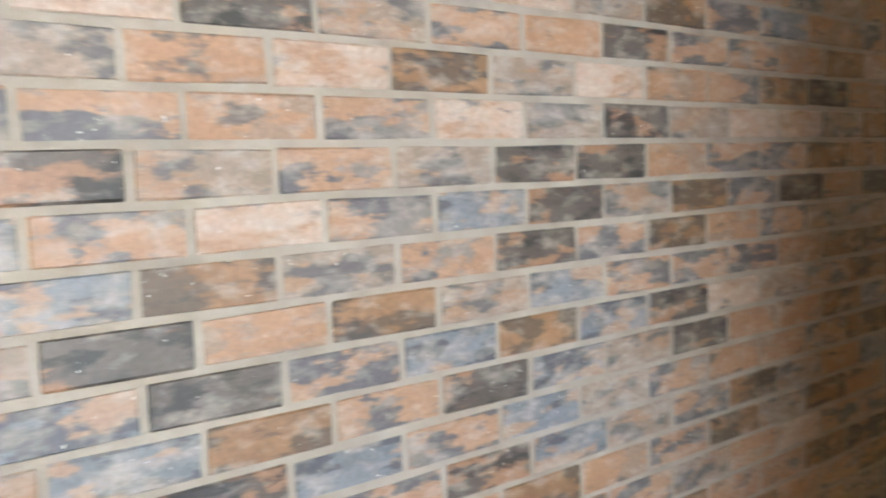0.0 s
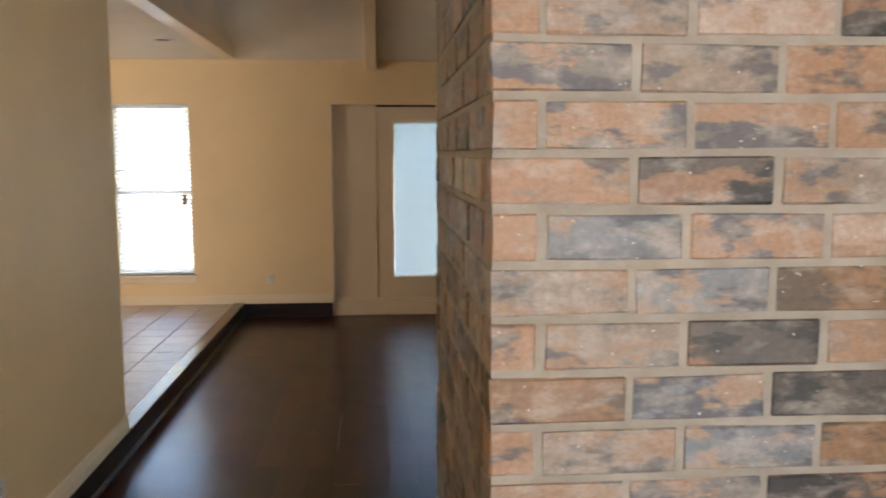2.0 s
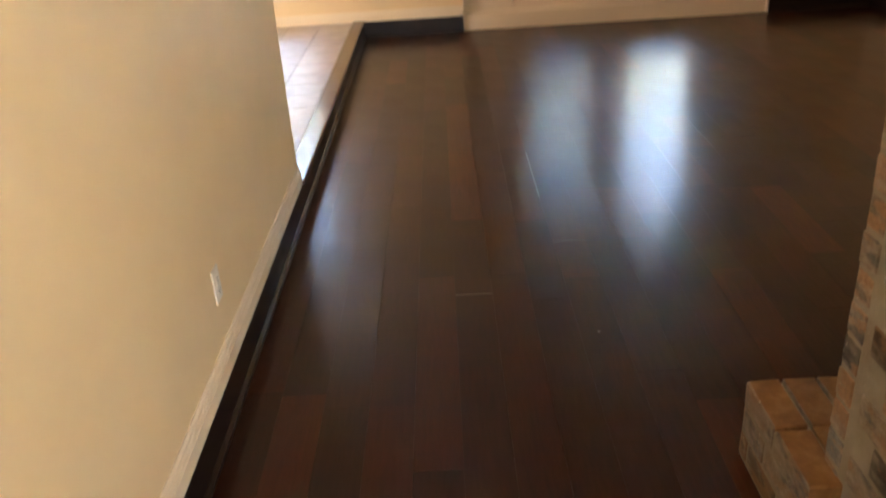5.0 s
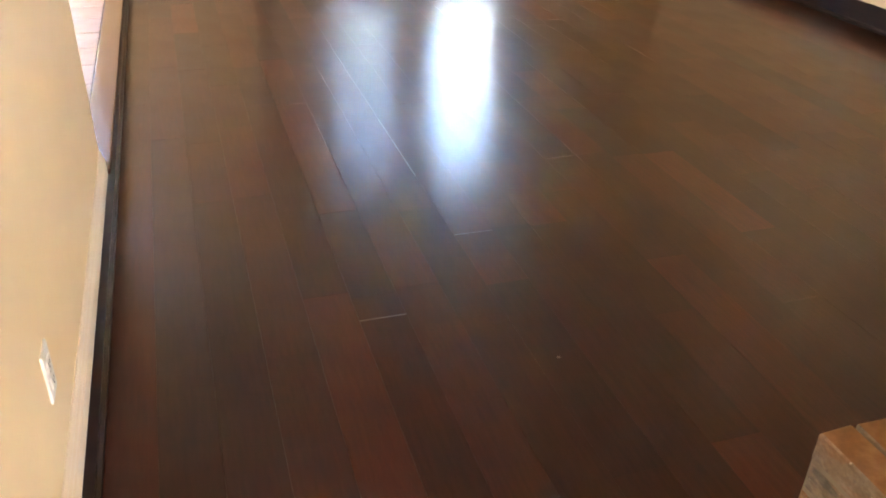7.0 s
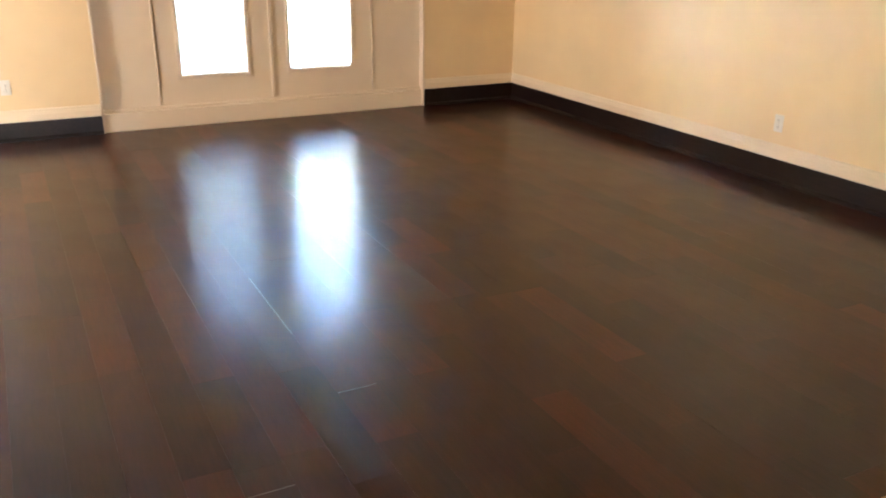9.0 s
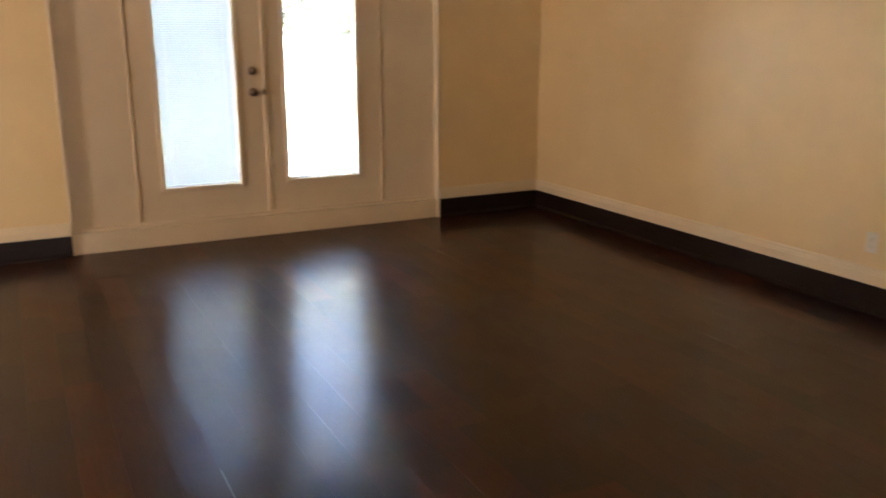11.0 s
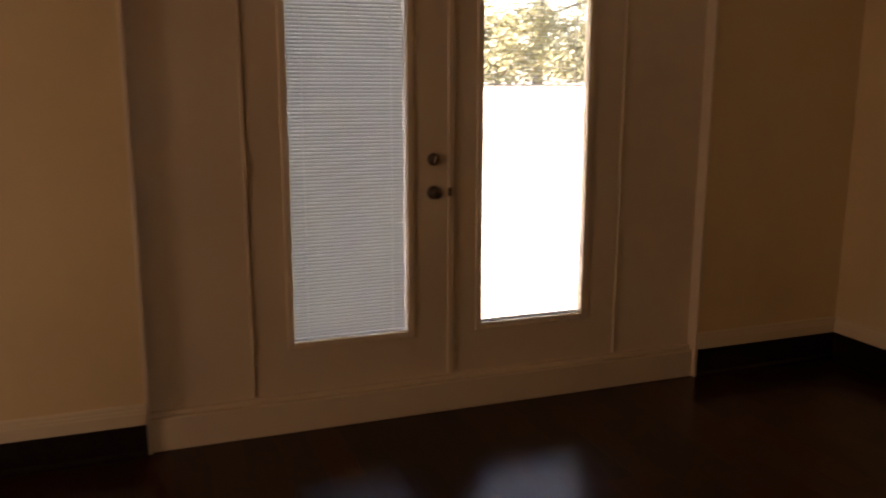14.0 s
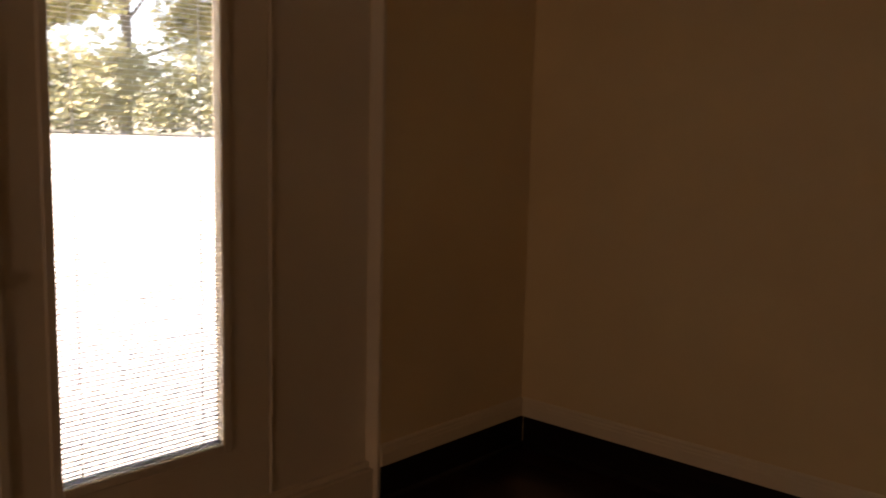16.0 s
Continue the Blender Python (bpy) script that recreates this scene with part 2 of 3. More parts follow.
def lathe(profile, segments=20, axis="y"):
    """A turned shape: (radius, along) points, turned round the axis."""
    bm = bmesh.new()
    rings = []
    for r, s in profile:
        ring = []
        for i in range(segments):
            a = 2 * math.pi * i / segments
            u, v = r * math.cos(a), r * math.sin(a)
            ring.append(bm.verts.new((u, s, v) if axis == "y" else (u, v, s)))
        rings.append(ring)
    for p, q in zip(rings, rings[1:]):
        for i in range(segments):
            bm.faces.new((p[i], p[(i + 1) % segments], q[(i + 1) % segments], q[i]))
    bm.faces.new(rings[0])
    bm.faces.new(rings[-1][::-1])
    bmesh.ops.recalc_face_normals(bm, faces=bm.faces[:])
    for f in bm.faces:
        f.smooth = len(f.verts) == 4
    return bm


def mesh_of(name, bm, mat):
    me = bpy.data.meshes.new(name)
    bm.to_mesh(me)
    bm.free()
    if mat:
        me.materials.append(mat)
    return me


def part(name, bm, mat, parent=None, label="", category="", kind="", group=""):
    ob = new(name, mesh_of(name, bm, mat))
    if parent:
        ob.parent = parent
    return tagged(ob, label, category, group, kind)


def holder(name, label="", category="", group="", kind="", at=(0, 0, 0)):
    e = new(name)
    e.location = at
    return tagged(e, label, category, group, kind)


# ---- plan ----
STEP_X = -1.46      # face of the step and of the long painted wall
WALL_END = -4.27    # where the long wall ends and the tiled room opens
RIGHT_X = 3.43
FRONT_Y = -0.07     # room face of the door wall
BACK_Y = -12.0
UP = 0.15           # level of the tiled floor
SOFFIT = 2.74
COL_X, COL_Y0, COL_Y1 = 0.19, -7.83, -6.62
UNIT_L, UNIT_R, UNIT_TOP = -0.47, 2.42, 2.28
WIN_L, WIN_R, WIN_B, WIN_T = -2.76, -1.96, 0.47, 2.28
FAR_L = -6.2

# floors
part("subfloor", boxes((STEP_X, RIGHT_X, BACK_Y, 0.2, -0.3, -0.022)), subfloor, kind="structure", label="dark bed under the sunken wood floor")
part("tile_bed", boxes((FAR_L, STEP_X - 0.02, WALL_END - 0.5, 0.2, -0.3, UP - 0.008)), grout, kind="structure", label="raised bed with dark grout under floor tiles")

# walls
def wall(name, *dims, label="cream yellow painted wall with light texture"):
    return part(name, boxes(*dims), wall_paint, kind="structure", label=label)


wall("wall_north", (WIN_R, UNIT_L, FRONT_Y, 0.12, -0.3, 4.6), (UNIT_L, UNIT_R, FRONT_Y, 0.12, UNIT_TOP, 4.6), (UNIT_R, RIGHT_X + 0.15, FRONT_Y, 0.12, -0.3, 4.6),
     (FAR_L, WIN_L, FRONT_Y, 0.12, -0.3, 4.6), (WIN_L, WIN_R, FRONT_Y, 0.12, -0.3, WIN_B), (WIN_L, WIN_R, FRONT_Y, 0.12, WIN_T, 4.6))
wall("wall_east", (RIGHT_X, RIGHT_X + 0.15, BACK_Y, FRONT_Y, -0.3, 4.6))
wall("wall_long", (STEP_X - 0.13, STEP_X, BACK_Y, WALL_END, UP, SOFFIT))
wall("wall_long_base", (STEP_X - 0.13, STEP_X - 0.004, BACK_Y, WALL_END - 0.02, -0.3, UP))
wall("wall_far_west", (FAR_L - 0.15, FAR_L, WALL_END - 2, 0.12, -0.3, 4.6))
wall("wall_tile_room_south", (FAR_L, STEP_X - 0.13, WALL_END - 0.63, WALL_END - 0.5, -0.3, SOFFIT))
SW_L, SW_R, SW_B, SW_T = 0.3, 1.35, 0.1, 2.2
# partition out of view, added to darken the right end of the brick
wall("wall_entry_side", (1.5, 1.62, BACK_Y, -9.85, -0.02, 3.04), label="plain unseen wall added to shade the right of the brick")
wall("wall_south", (STEP_X - 0.13, SW_L, BACK_Y - 0.15, BACK_Y, -0.3, 4.6), (SW_R, RIGHT_X + 0.15, BACK_Y - 0.15, BACK_Y, -0.3, 4.6),
     (SW_L, SW_R, BACK_Y - 0.15, BACK_Y, -0.3, SW_B), (SW_L, SW_R, BACK_Y - 0.15, BACK_Y, SW_T, 4.6))

# ceilings
part("ceiling_tile_room", boxes((FAR_L, STEP_X, WALL_END - 0.6, FRONT_Y, SOFFIT, SOFFIT + 0.1)), ceiling_paint, kind="structure", label="flat white ceiling over the tiled room")
part("ceiling_entry", boxes((STEP_X - 0.13, RIGHT_X, BACK_Y, COL_Y0 + 0.6, SOFFIT + 0.3, SOFFIT + 0.4)), ceiling_paint, kind="structure", label="flat white ceiling behind the brick")
part("ceiling_vault", extrude_profile([(FRONT_Y, SOFFIT), (-3.6, 4.2), (COL_Y0 + 0.6, 3.0), (COL_Y0 + 0.6, 3.2), (-3.6, 4.4), (FRONT_Y, SOFFIT + 0.2)], STEP_X, RIGHT_X, "x"), ceiling_paint, kind="structure", label="white vaulted ceiling sloping down to the door wall")
part("wall_vault_side", boxes((STEP_X - 0.13, STEP_X, BACK_Y, FRONT_Y, SOFFIT + 0.1, 4.6)), ceiling_paint, kind="structure", label="pale upright side of the vaulted ceiling")
part("ceiling_beam", boxes((STEP_X - 0.13, STEP_X + 0.012, WALL_END, FRONT_Y, SOFFIT - 0.004, SOFFIT + 0.12)), trim_paint, kind="structure", label="cream beam along the edge of the soffit")
part("roof_cap", boxes((FAR_L - 0.2, RIGHT_X + 0.2, BACK_Y - 0.2, 0.5, 4.6, 4.7)), ceiling_paint, kind="structure", label="plain closing slab above the rooms")
part("closing_wall", boxes((FAR_L - 0.2, STEP_X - 0.13, WALL_END - 0.64, WALL_END - 0.63, -0.3, 4.6)), wall_paint, kind="structure", label="plain closing wall")

# door unit in the north wall
DOOR_W = 0.962
def door_leaf(name, x0, x1, gx0, gx1, slats_open, label):
    gz0, gz1 = 0.42, 2.10
    z0, z1 = UP + 0.005, UNIT_TOP - 0.02
    leaf = part(name, boxes((x0 + 0.003, gx0, 0.0, 0.045, z0, z1), (gx1, x1 - 0.003, 0.0, 0.045, z0, z1), (gx0, gx1, 0.0, 0.045, z0, gz0), (gx0, gx1, 0.0, 0.045, gz1, z1)), door_paint, kind="structure", label=label)
    w = 0.028
    part("glazing_bead", boxes((gx0 - w, gx0 + 0.004, -0.011, -0.0005, gz0 - w, gz1 + w), (gx1 - 0.004, gx1 + w, -0.011, -0.0005, gz0 - w, gz1 + w),
         (gx0 + 0.004, gx1 - 0.004, -0.011, -0.0005, gz0 - w, gz0 + 0.004), (gx0 + 0.004, gx1 - 0.004, -0.011, -0.0005, gz1 - 0.004, gz1 + w), bevel=0.003), door_paint, leaf)
    for y in (0.006, 0.036):
        pane = part("pane", boxes((gx0, gx1, y, y + 0.003, gz0, gz1)), glass, leaf)
        pane.visible_shadow = False
    pitch, depth = 0.0165, (0.0170 if slats_open else 0.0190)
    tilt = radians(3 if slats_open else 66)
    bx0, bx1 = gx0 + 0.006, gx1 - (0.006 if slats_open else 0.012)
    bm = bmesh.new()
    rows = []
    for k in (-1.0, -0.4, 0.4, 1.0):
        y = 0.5 * depth * k
        c = (0.0011 if slats_open else 0.0024) * (1 - k * k)
        yy, zz = y * math.cos(tilt) - c * math.sin(tilt), y * math.sin(tilt) + c * math.cos(tilt)
        rows.append([bm.verts.new((s * (bx1 - bx0) / 2, yy, zz)) for s in (-1, 1)])
    for a, b in zip(rows, rows[1:]):
        bm.faces.new((a[0], a[1], b[1], b[0]))
    me = mesh_of("blind_slat", bm, door_blind)
    z = gz0 + 0.03
    while z < gz1 - 0.03:
        ob = new("blind_slat", me)
        ob.parent = leaf
        ob.location = ((bx0 + bx1) / 2, 0.0225, z)
        z += pitch
    part("blind_bottom_rail", boxes((gx0 + 0.004, gx1 - 0.004, 0.014, 0.031, gz0 + 0.004, gz0 + 0.02), bevel=0.002), blind_white, leaf)
    part("blind_head_rail", boxes((gx0 + 0.004, gx1 - 0.004, 0.012, 0.033, gz1 - 0.024, gz1 - 0.002), bevel=0.002), blind_white, leaf)
    if not slats_open:
        part("blind_track", boxes((gx1 - 0.0105, gx1 - 0.001, 0.018, 0.026, gz0 + 0.004, gz1 - 0.03), bevel=0.002), blind_white, leaf)
    for x in (gx0 + 0.075, gx1 - 0.075):
        part("blind_cord", boxes((x - 0.002, x + 0.002, 0.0105, 0.0125, gz0 + 0.02, gz1 - 0.02)), blind_white, leaf)
    return leaf


leaf_a = door_leaf("door_1", 0.0, DOOR_W, 0.187, 0.755, False, "cream French door leaf with closed blind between panes")
leaf_b = door_leaf("door_2", DOOR_W, 2 * DOOR_W, 1.138, 1.722, True, "cream French door leaf with opened blind between panes")
part("astragal", boxes((DOOR_W - 0.004, DOOR_W + 0.028, -0.014, -0.0005, UP + 0.006, UNIT_TOP - 0.025), bevel=0.003), door_paint, leaf_b)
part("deadbolt", lathe([(0.030, 0.0), (0.031, -0.006), (0.028, -0.014), (0.022, -0.018), (0.010, -0.019)]), knob_metal, leaf_a, "aged nickel deadbolt turn plate").location = (0.884, 0, 1.268)
part("thumb_turn", boxes((-0.005, 0.005, -0.034, -0.018, -0.016, 0.016), bevel=0.002), knob_metal, leaf_a).location = (0.884, 0, 1.268)
part("rosette", lathe([(0.032, 0.0), (0.033, -0.006), (0.029, -0.012), (0.012, -0.013)]), knob_metal, leaf_a).location = (0.884, 0, 1.108)
part("knob", lathe([(0.011, -0.010), (0.011, -0.030), (0.020, -0.036), (0.027, -0.046), (0.028, -0.055), (0.023, -0.064), (0.010, -0.068)], 24), knob_metal, leaf_a, "aged nickel round door knob").location = (0.884, 0, 1.108)
part("strike_plate", boxes((0.957, 0.972, -0.021, -0.0145, 1.09, 1.13), bevel=0.002), knob_metal, leaf_b)
for _z in (0.45, 1.25, 2.05):
    part("hinge", boxes((-0.006, 0.003, -0.014, -0.0005, _z - 0.045, _z + 0.045), bevel=0.002), door_paint, leaf_a)
    part("hinge", boxes((2 * DOOR_W - 0.003, 2 * DOOR_W + 0.006, -0.014, -0.0005, _z - 0.045, _z + 0.045), bevel=0.002), door_paint, leaf_b)

# side panels, step-up board and linings of the door unit
part("side_panel", boxes((UNIT_L, -0.012, 0.0, 0.05, UP + 0.004, UNIT_TOP), bevel=0.001), door_paint, kind="structure", label="plain cream panel beside French doors")
part("side_panel", boxes((2 * DOOR_W + 0.012, UNIT_R, 0.0, 0.05, UP + 0.004, UNIT_TOP), bevel=0.001), door_paint, kind="structure", label="plain cream panel beside French doors")
part("jamb_strip", boxes((-0.011, -0.001, -0.010, 0.05, UP + 0.029, UNIT_TOP), bevel=0.002), door_paint, kind="structure", label="thin cream jamb strip")
part("jamb_strip", boxes((2 * DOOR_W + 0.001, 2 * DOOR_W + 0.011, -0.010, 0.05, UP + 0.029, UNIT_TOP), bevel=0.002), door_paint, kind="structure", label="thin cream jamb strip")
part("head_strip", boxes((0.0, 2 * DOOR_W, 0.001, 0.05, UNIT_TOP - 0.017, UNIT_TOP - 0.001)), black_slot, kind="structure", label="dark weather strip over the doors")
part("trim_reveal", boxes((UNIT_R - 0.001, UNIT_R + 0.018, FRONT_Y - 0.006, 0.0, 0.0, UNIT_TOP), bevel=0.002), door_paint, kind="structure", label="cream trim lining the recess")
part("trim_reveal", boxes((UNIT_L - 0.018, UNIT_L + 0.001, FRONT_Y - 0.004, 0.0, 0.0, UNIT_TOP), bevel=0.002), door_paint, kind="structure", label="cream trim lining the recess")
# backing added to block light leaking round the leaves and panels
part("door_frame", boxes((-0.05, 0.05, 0.051, 0.12, UP, UNIT_TOP), (2 * DOOR_W - 0.05, 2 * DOOR_W + 0.05, 0.051, 0.12, UP, UNIT_TOP), (DOOR_W - 0.05, DOOR_W + 0.05, 0.051, 0.08, UP, UNIT_TOP),
     (UNIT_L, -0.05, 0.051, 0.12, 0.0, UNIT_TOP), (2 * DOOR_W + 0.05, UNIT_R, 0.051, 0.12, 0.0, UNIT_TOP), (0.05, DOOR_W - 0.05, 0.051, 0.12, UNIT_TOP - 0.06, UNIT_TOP), (DOOR_W + 0.05, 2 * DOOR_W - 0.05, 0.051, 0.12, UNIT_TOP - 0.06, UNIT_TOP),
     (0.05, DOOR_W - 0.05, 0.051, 0.12, 0.0, UP + 0.06), (DOOR_W + 0.05, 2 * DOOR_W - 0.05, 0.051, 0.12, 0.0, UP + 0.06)), door_paint, kind="structure", label="cream backing boards closing light gaps behind the leaves")
part("sill_board", boxes((UNIT_L + 0.002, UNIT_R - 0.002, -0.055, 0.05, 0.0, UP + 0.002), bevel=0.003), door_paint, kind="structure", label="cream painted riser board under the doors")
part("sill_cap", boxes((UNIT_L + 0.002, UNIT_R - 0.002, -0.03, -0.001, UP + 0.003, UP + 0.028), bevel=0.006, segments=2), door_paint, kind="structure", label="cream stop moulding on the riser")

# baseboards and dark bands
BASE = [(0, 0), (0.016, 0), (0.016, 0.052), (0.013, 0.058), (0.013, 0.066), (0.009, 0.074), (0.009, 0.084), (0.004, 0.094), (0, 0.094)]
BAND = [(0, 0), (0.026, 0), (0.026, 0.016), (0.018, 0.026), (0.014, 0.028), (0.014, 0.148), (0, 0.148)]
def run_y(name, prof, x, sign, y0, y1, z, mat, label):
    return part(name, extrude_profile([(x + sign * p, z + q) for p, q in prof], y0, y1, "y"), mat, kind="structure", label=label)


def run_x(name, prof, y, x0, x1, z, mat, label):
    return part(name, extrude_profile([(y - p, z + q) for p, q in prof], x0, x1, "x"), mat, kind="structure", label=label)


WHITE = "cream moulded baseboard"
TALL_BAND = [(p, q + (0.014 if q > 0.1 else 0.0)) for p, q in BAND]
DARK = "dark stained wood skirting of the sunken floor"
run_y("baseboard", BASE, STEP_X, 1, BACK_Y, WALL_END, UP, trim_paint, WHITE)
run_y("baseboard", BASE, RIGHT_X, -1, BACK_Y, FRONT_Y - 0.017, UP + 0.014, trim_paint, WHITE)
run_x("baseboard", BASE, FRONT_Y, FAR_L, UNIT_L - 0.018, UP, trim_paint, WHITE)
run_x("baseboard", BASE, FRONT_Y, UNIT_R + 0.018, RIGHT_X, UP + 0.014, trim_paint, WHITE)
run_x("baseboard", BASE, WALL_END + 0.016, STEP_X - 0.13, STEP_X + 0.0, UP, trim_paint, WHITE)
run_y("dark_skirting", BAND, STEP_X, 1, BACK_Y, FRONT_Y - 0.027, 0, band_wood, DARK)
run_y("dark_skirting", TALL_BAND, RIGHT_X, -1, BACK_Y, FRONT_Y - 0.027, 0, band_wood, DARK)
run_x("dark_skirting", BAND, FRONT_Y, STEP_X, UNIT_L - 0.018, 0, band_wood, DARK)
run_x("dark_skirting", TALL_BAND, FRONT_Y, UNIT_R + 0.018, RIGHT_X, 0, band_wood, DARK)
part("step_nosing", boxes((STEP_X - 0.085, STEP_X + 0.024, WALL_END + 0.017, FRONT_Y - 0.001, UP - 0.012, UP + 0.010), bevel=0.006, segments=2), nosing_wood, kind="structure", label="dark glossy wood nosing along the step")

bark_brown = paint("tassel_brown", (0.26, 0.15, 0.085), 0.5, 40.0, 0.0)

# window with blind
def window_unit():
    w = holder("window_1", "white sash window with lowered slatted blind", kind="structure")
    x0, x1, z0, z1 = WIN_L, WIN_R, WIN_B, WIN_T
    part("window_frame", boxes((x0, x0 + 0.035, 0.03, 0.09, z0, z1), (x1 - 0.035, x1, 0.03, 0.09, z0, z1), (x0 + 0.035, x1 - 0.035, 0.03, 0.09, z0, z0 + 0.04), (x0 + 0.035, x1 - 0.035, 0.03, 0.09, z1 - 0.04, z1),
         (x0 + 0.035, x1 - 0.035, 0.025, 0.085, 1.335, 1.375)), trim_paint, w)
    for a, b in ((z0 + 0.04, 1.335), (1.375, z1 - 0.04)):
        pane = part("pane", boxes((x0 + 0.035, x1 - 0.035, 0.056, 0.060, a, b)), glass, w)
        pane.visible_shadow = False
    part("window_sill", boxes((x0 - 0.045, x1 + 0.045, FRONT_Y - 0.04, 0.03, z0 - 0.022, z0), bevel=0.005, segments=2), trim_paint, w)
    part("apron", boxes((x0 - 0.02, x1 + 0.02, FRONT_Y - 0.014, FRONT_Y - 0.001, z0 - 0.085, z0 - 0.023), bevel=0.004), trim_paint, w)
    b = holder("window_blind", "white horizontal slatted blind lowered over the window", "blind")
    bm = bmesh.new()
    tilt = radians(52)
    rows = []
    for k in (-1.0, -0.4, 0.4, 1.0):
        y, c = 0.024 * k, 0.003 * (1 - k * k)
        rows.append([bm.verts.new((s * (x1 - x0 - 0.02) / 2, y * math.cos(tilt) - c * math.sin(tilt), y * math.sin(tilt) + c * math.cos(tilt))) for s in (-1, 1)])
    for p, q in zip(rows, rows[1:]):
        bm.faces.new((p[0], p[1], q[1], q[0]))
    me = mesh_of("blind_slat", bm, blind_white)
    z = z0 + 0.06
    while z < z1 - 0.06:
        ob = new("blind_slat", me)
        ob.parent, ob.location = b, ((x0 + x1) / 2, -0.02, z)
        z += 0.044
    part("head_rail", boxes((x0 + 0.006, x1 - 0.006, -0.045, 0.005, z1 - 0.045, z1 - 0.002), bevel=0.004), blind_white, b)
    part("bottom_rail", boxes((x0 + 0.01, x1 - 0.01, -0.045, 0.005, z0 + 0.012, z0 + 0.032), bevel=0.004), blind_white, b)
    for x in (x0 + 0.12, x1 - 0.12):
        for y in (-0.045, 0.005):
            part("ladder_cord", boxes((x - 0.001, x + 0.001, y - 0.001, y + 0.001, z0 + 0.03, z1 - 0.045)), blind_white, b)
    part("cord_tassel", boxes((x1 - 0.10, x1 - 0.055, -0.062, -0.046, 1.22, 1.33), bevel=0.005), bark_brown, b, "brown wooden cord tassel")


window_unit()

# south window behind the start
sw = holder("window_2", "plain large window lighting the entry", kind="structure")
part("window_frame", boxes((SW_L, SW_L + 0.06, BACK_Y - 0.12, BACK_Y - 0.05, SW_B, SW_T), (SW_R - 0.06, SW_R, BACK_Y - 0.12, BACK_Y - 0.05, SW_B, SW_T), (SW_L + 0.06, SW_R - 0.06, BACK_Y - 0.12, BACK_Y - 0.05, SW_B, SW_B + 0.06), (SW_L + 0.06, SW_R - 0.06, BACK_Y - 0.12, BACK_Y - 0.05, SW_T - 0.06, SW_T)), trim_paint, sw)
_p = part("pane", boxes((SW_L + 0.06, SW_R - 0.06, BACK_Y - 0.09, BACK_Y - 0.086, SW_B + 0.06, SW_T - 0.06)), glass, sw)
_p.visible_shadow = False

# outlets and switch
def wall_plate(name, m, label, slots, toggle=False):
    e = holder(name, label, "outlet" if not toggle else "light switch")
    w = 0.058 if toggle else 0.036
    part("cover_plate", boxes((-w, w, -0.006, 0.0, -0.058, 0.058), bevel=0.003, segments=2), plastic, e)
    if toggle:
        for x in (-0.023, 0.023):
            part("toggle", boxes((x - 0.005, x + 0.005, -0.018, -0.006, -0.004, 0.020), bevel=0.002), plastic, e)
            part("toggle_slot", boxes((x - 0.007, x + 0.007, -0.0075, -0.006, -0.013, 0.013)), plastic, e)
    else:
        for z in (-0.02, 0.02):
            part("socket", boxes((-0.017, 0.017, -0.0085, -0.006, z - 0.014, z + 0.014), bevel=0.001), plastic, e)
            part("socket_slots", boxes((-0.008, -0.006, -0.0092, -0.0085, z - 0.003, z + 0.006), (0.006, 0.008, -0.0092, -0.0085, z - 0.003, z + 0.006), (-0.002, 0.002, -0.0092, -0.0085, z - 0.010, z - 0.006)), black_slot, e)
    part("plate_screw", lathe([(0.003, -0.006), (0.003, -0.0072), (0.001, -0.0075)], 8), knob_metal, e).location = (0, 0, 0 if not toggle else 0.042)
    e.matrix_world = m
    return e


wall_plate("wall_outlet", pose(STEP_X, -5.87, 0.44, rz=90), "cream duplex outlet low on the long wall", 2)
wall_plate("wall_outlet", pose(-1.15, FRONT_Y, 0.42), "cream duplex outlet low on the wall between window and doors", 2)
wall_plate("wall_outlet", pose(RIGHT_X, -3.45, 0.40, rz=-90), "cream duplex outlet low on the side wall", 2)
wall_plate("light_switch", pose(STEP_X, -6.93, 1.645, rz=90), "cream double toggle light switch on the long wall", 1, True)

# recessed ceiling light
can = holder("recessed_light", "white recessed ceiling light with dark opening, off", "ceiling light", at=(-1.82, -1.6, SOFFIT))
part("trim_ring", lathe([(0.095, 0.0), (0.095, -0.006), (0.075, -0.009), (0.072, 0.0)], 28, "z"), ceiling_paint, can)
part("bulb_recess", lathe([(0.070, -0.001), (0.068, -0.003), (0.03, -0.003)], 24, "z"), black_slot, can)

# ceiling rib of the vault
_len = math.hypot(3.53, 1.46)
rib = part("ceiling_beam", boxes((-0.06, 0.06, -_len, 0.0, -0.11, 0.0), bevel=0.004), trim_paint, kind="structure", label="cream boxed beam running up the vault")
rib.matrix_world = pose(-0.05, FRONT_Y, SOFFIT, rx=-math.degrees(math.atan2(1.46, 3.53)))

# ---- brickwork ----
COURSE, STRETCH, HEAD, JOINT = 0.0868, 0.2322, 0.092, 0.0122
TOP_Z = 3.3
core_in = 0.0028
part("brick_wall_core", boxes((COL_X + core_in, RIGHT_X, COL_Y0 + core_in, COL_Y1 - core_in, 0.0, TOP_Z)), mortar, kind="structure", label="greige mortar bed of the brick wall")
HE_X, HE_Y0, HE_Y1 = 0.113, -6.735, -6.29
hearth_core = (HE_X + core_in, RIGHT_X, COL_Y1 + 0.001, HE_Y1 - core_in, 0.0, 0.244)
brick_wall = holder("brick_wall", "reclaimed brick wall in orange, tan, grey and charcoal", kind="structure")
hearth = holder("hearth", "raised brick hearth with tan brick top beside the brick wall", "fireplace hearth")
part("hearth_core", boxes(hearth_core), mortar, hearth, "greige mortar")
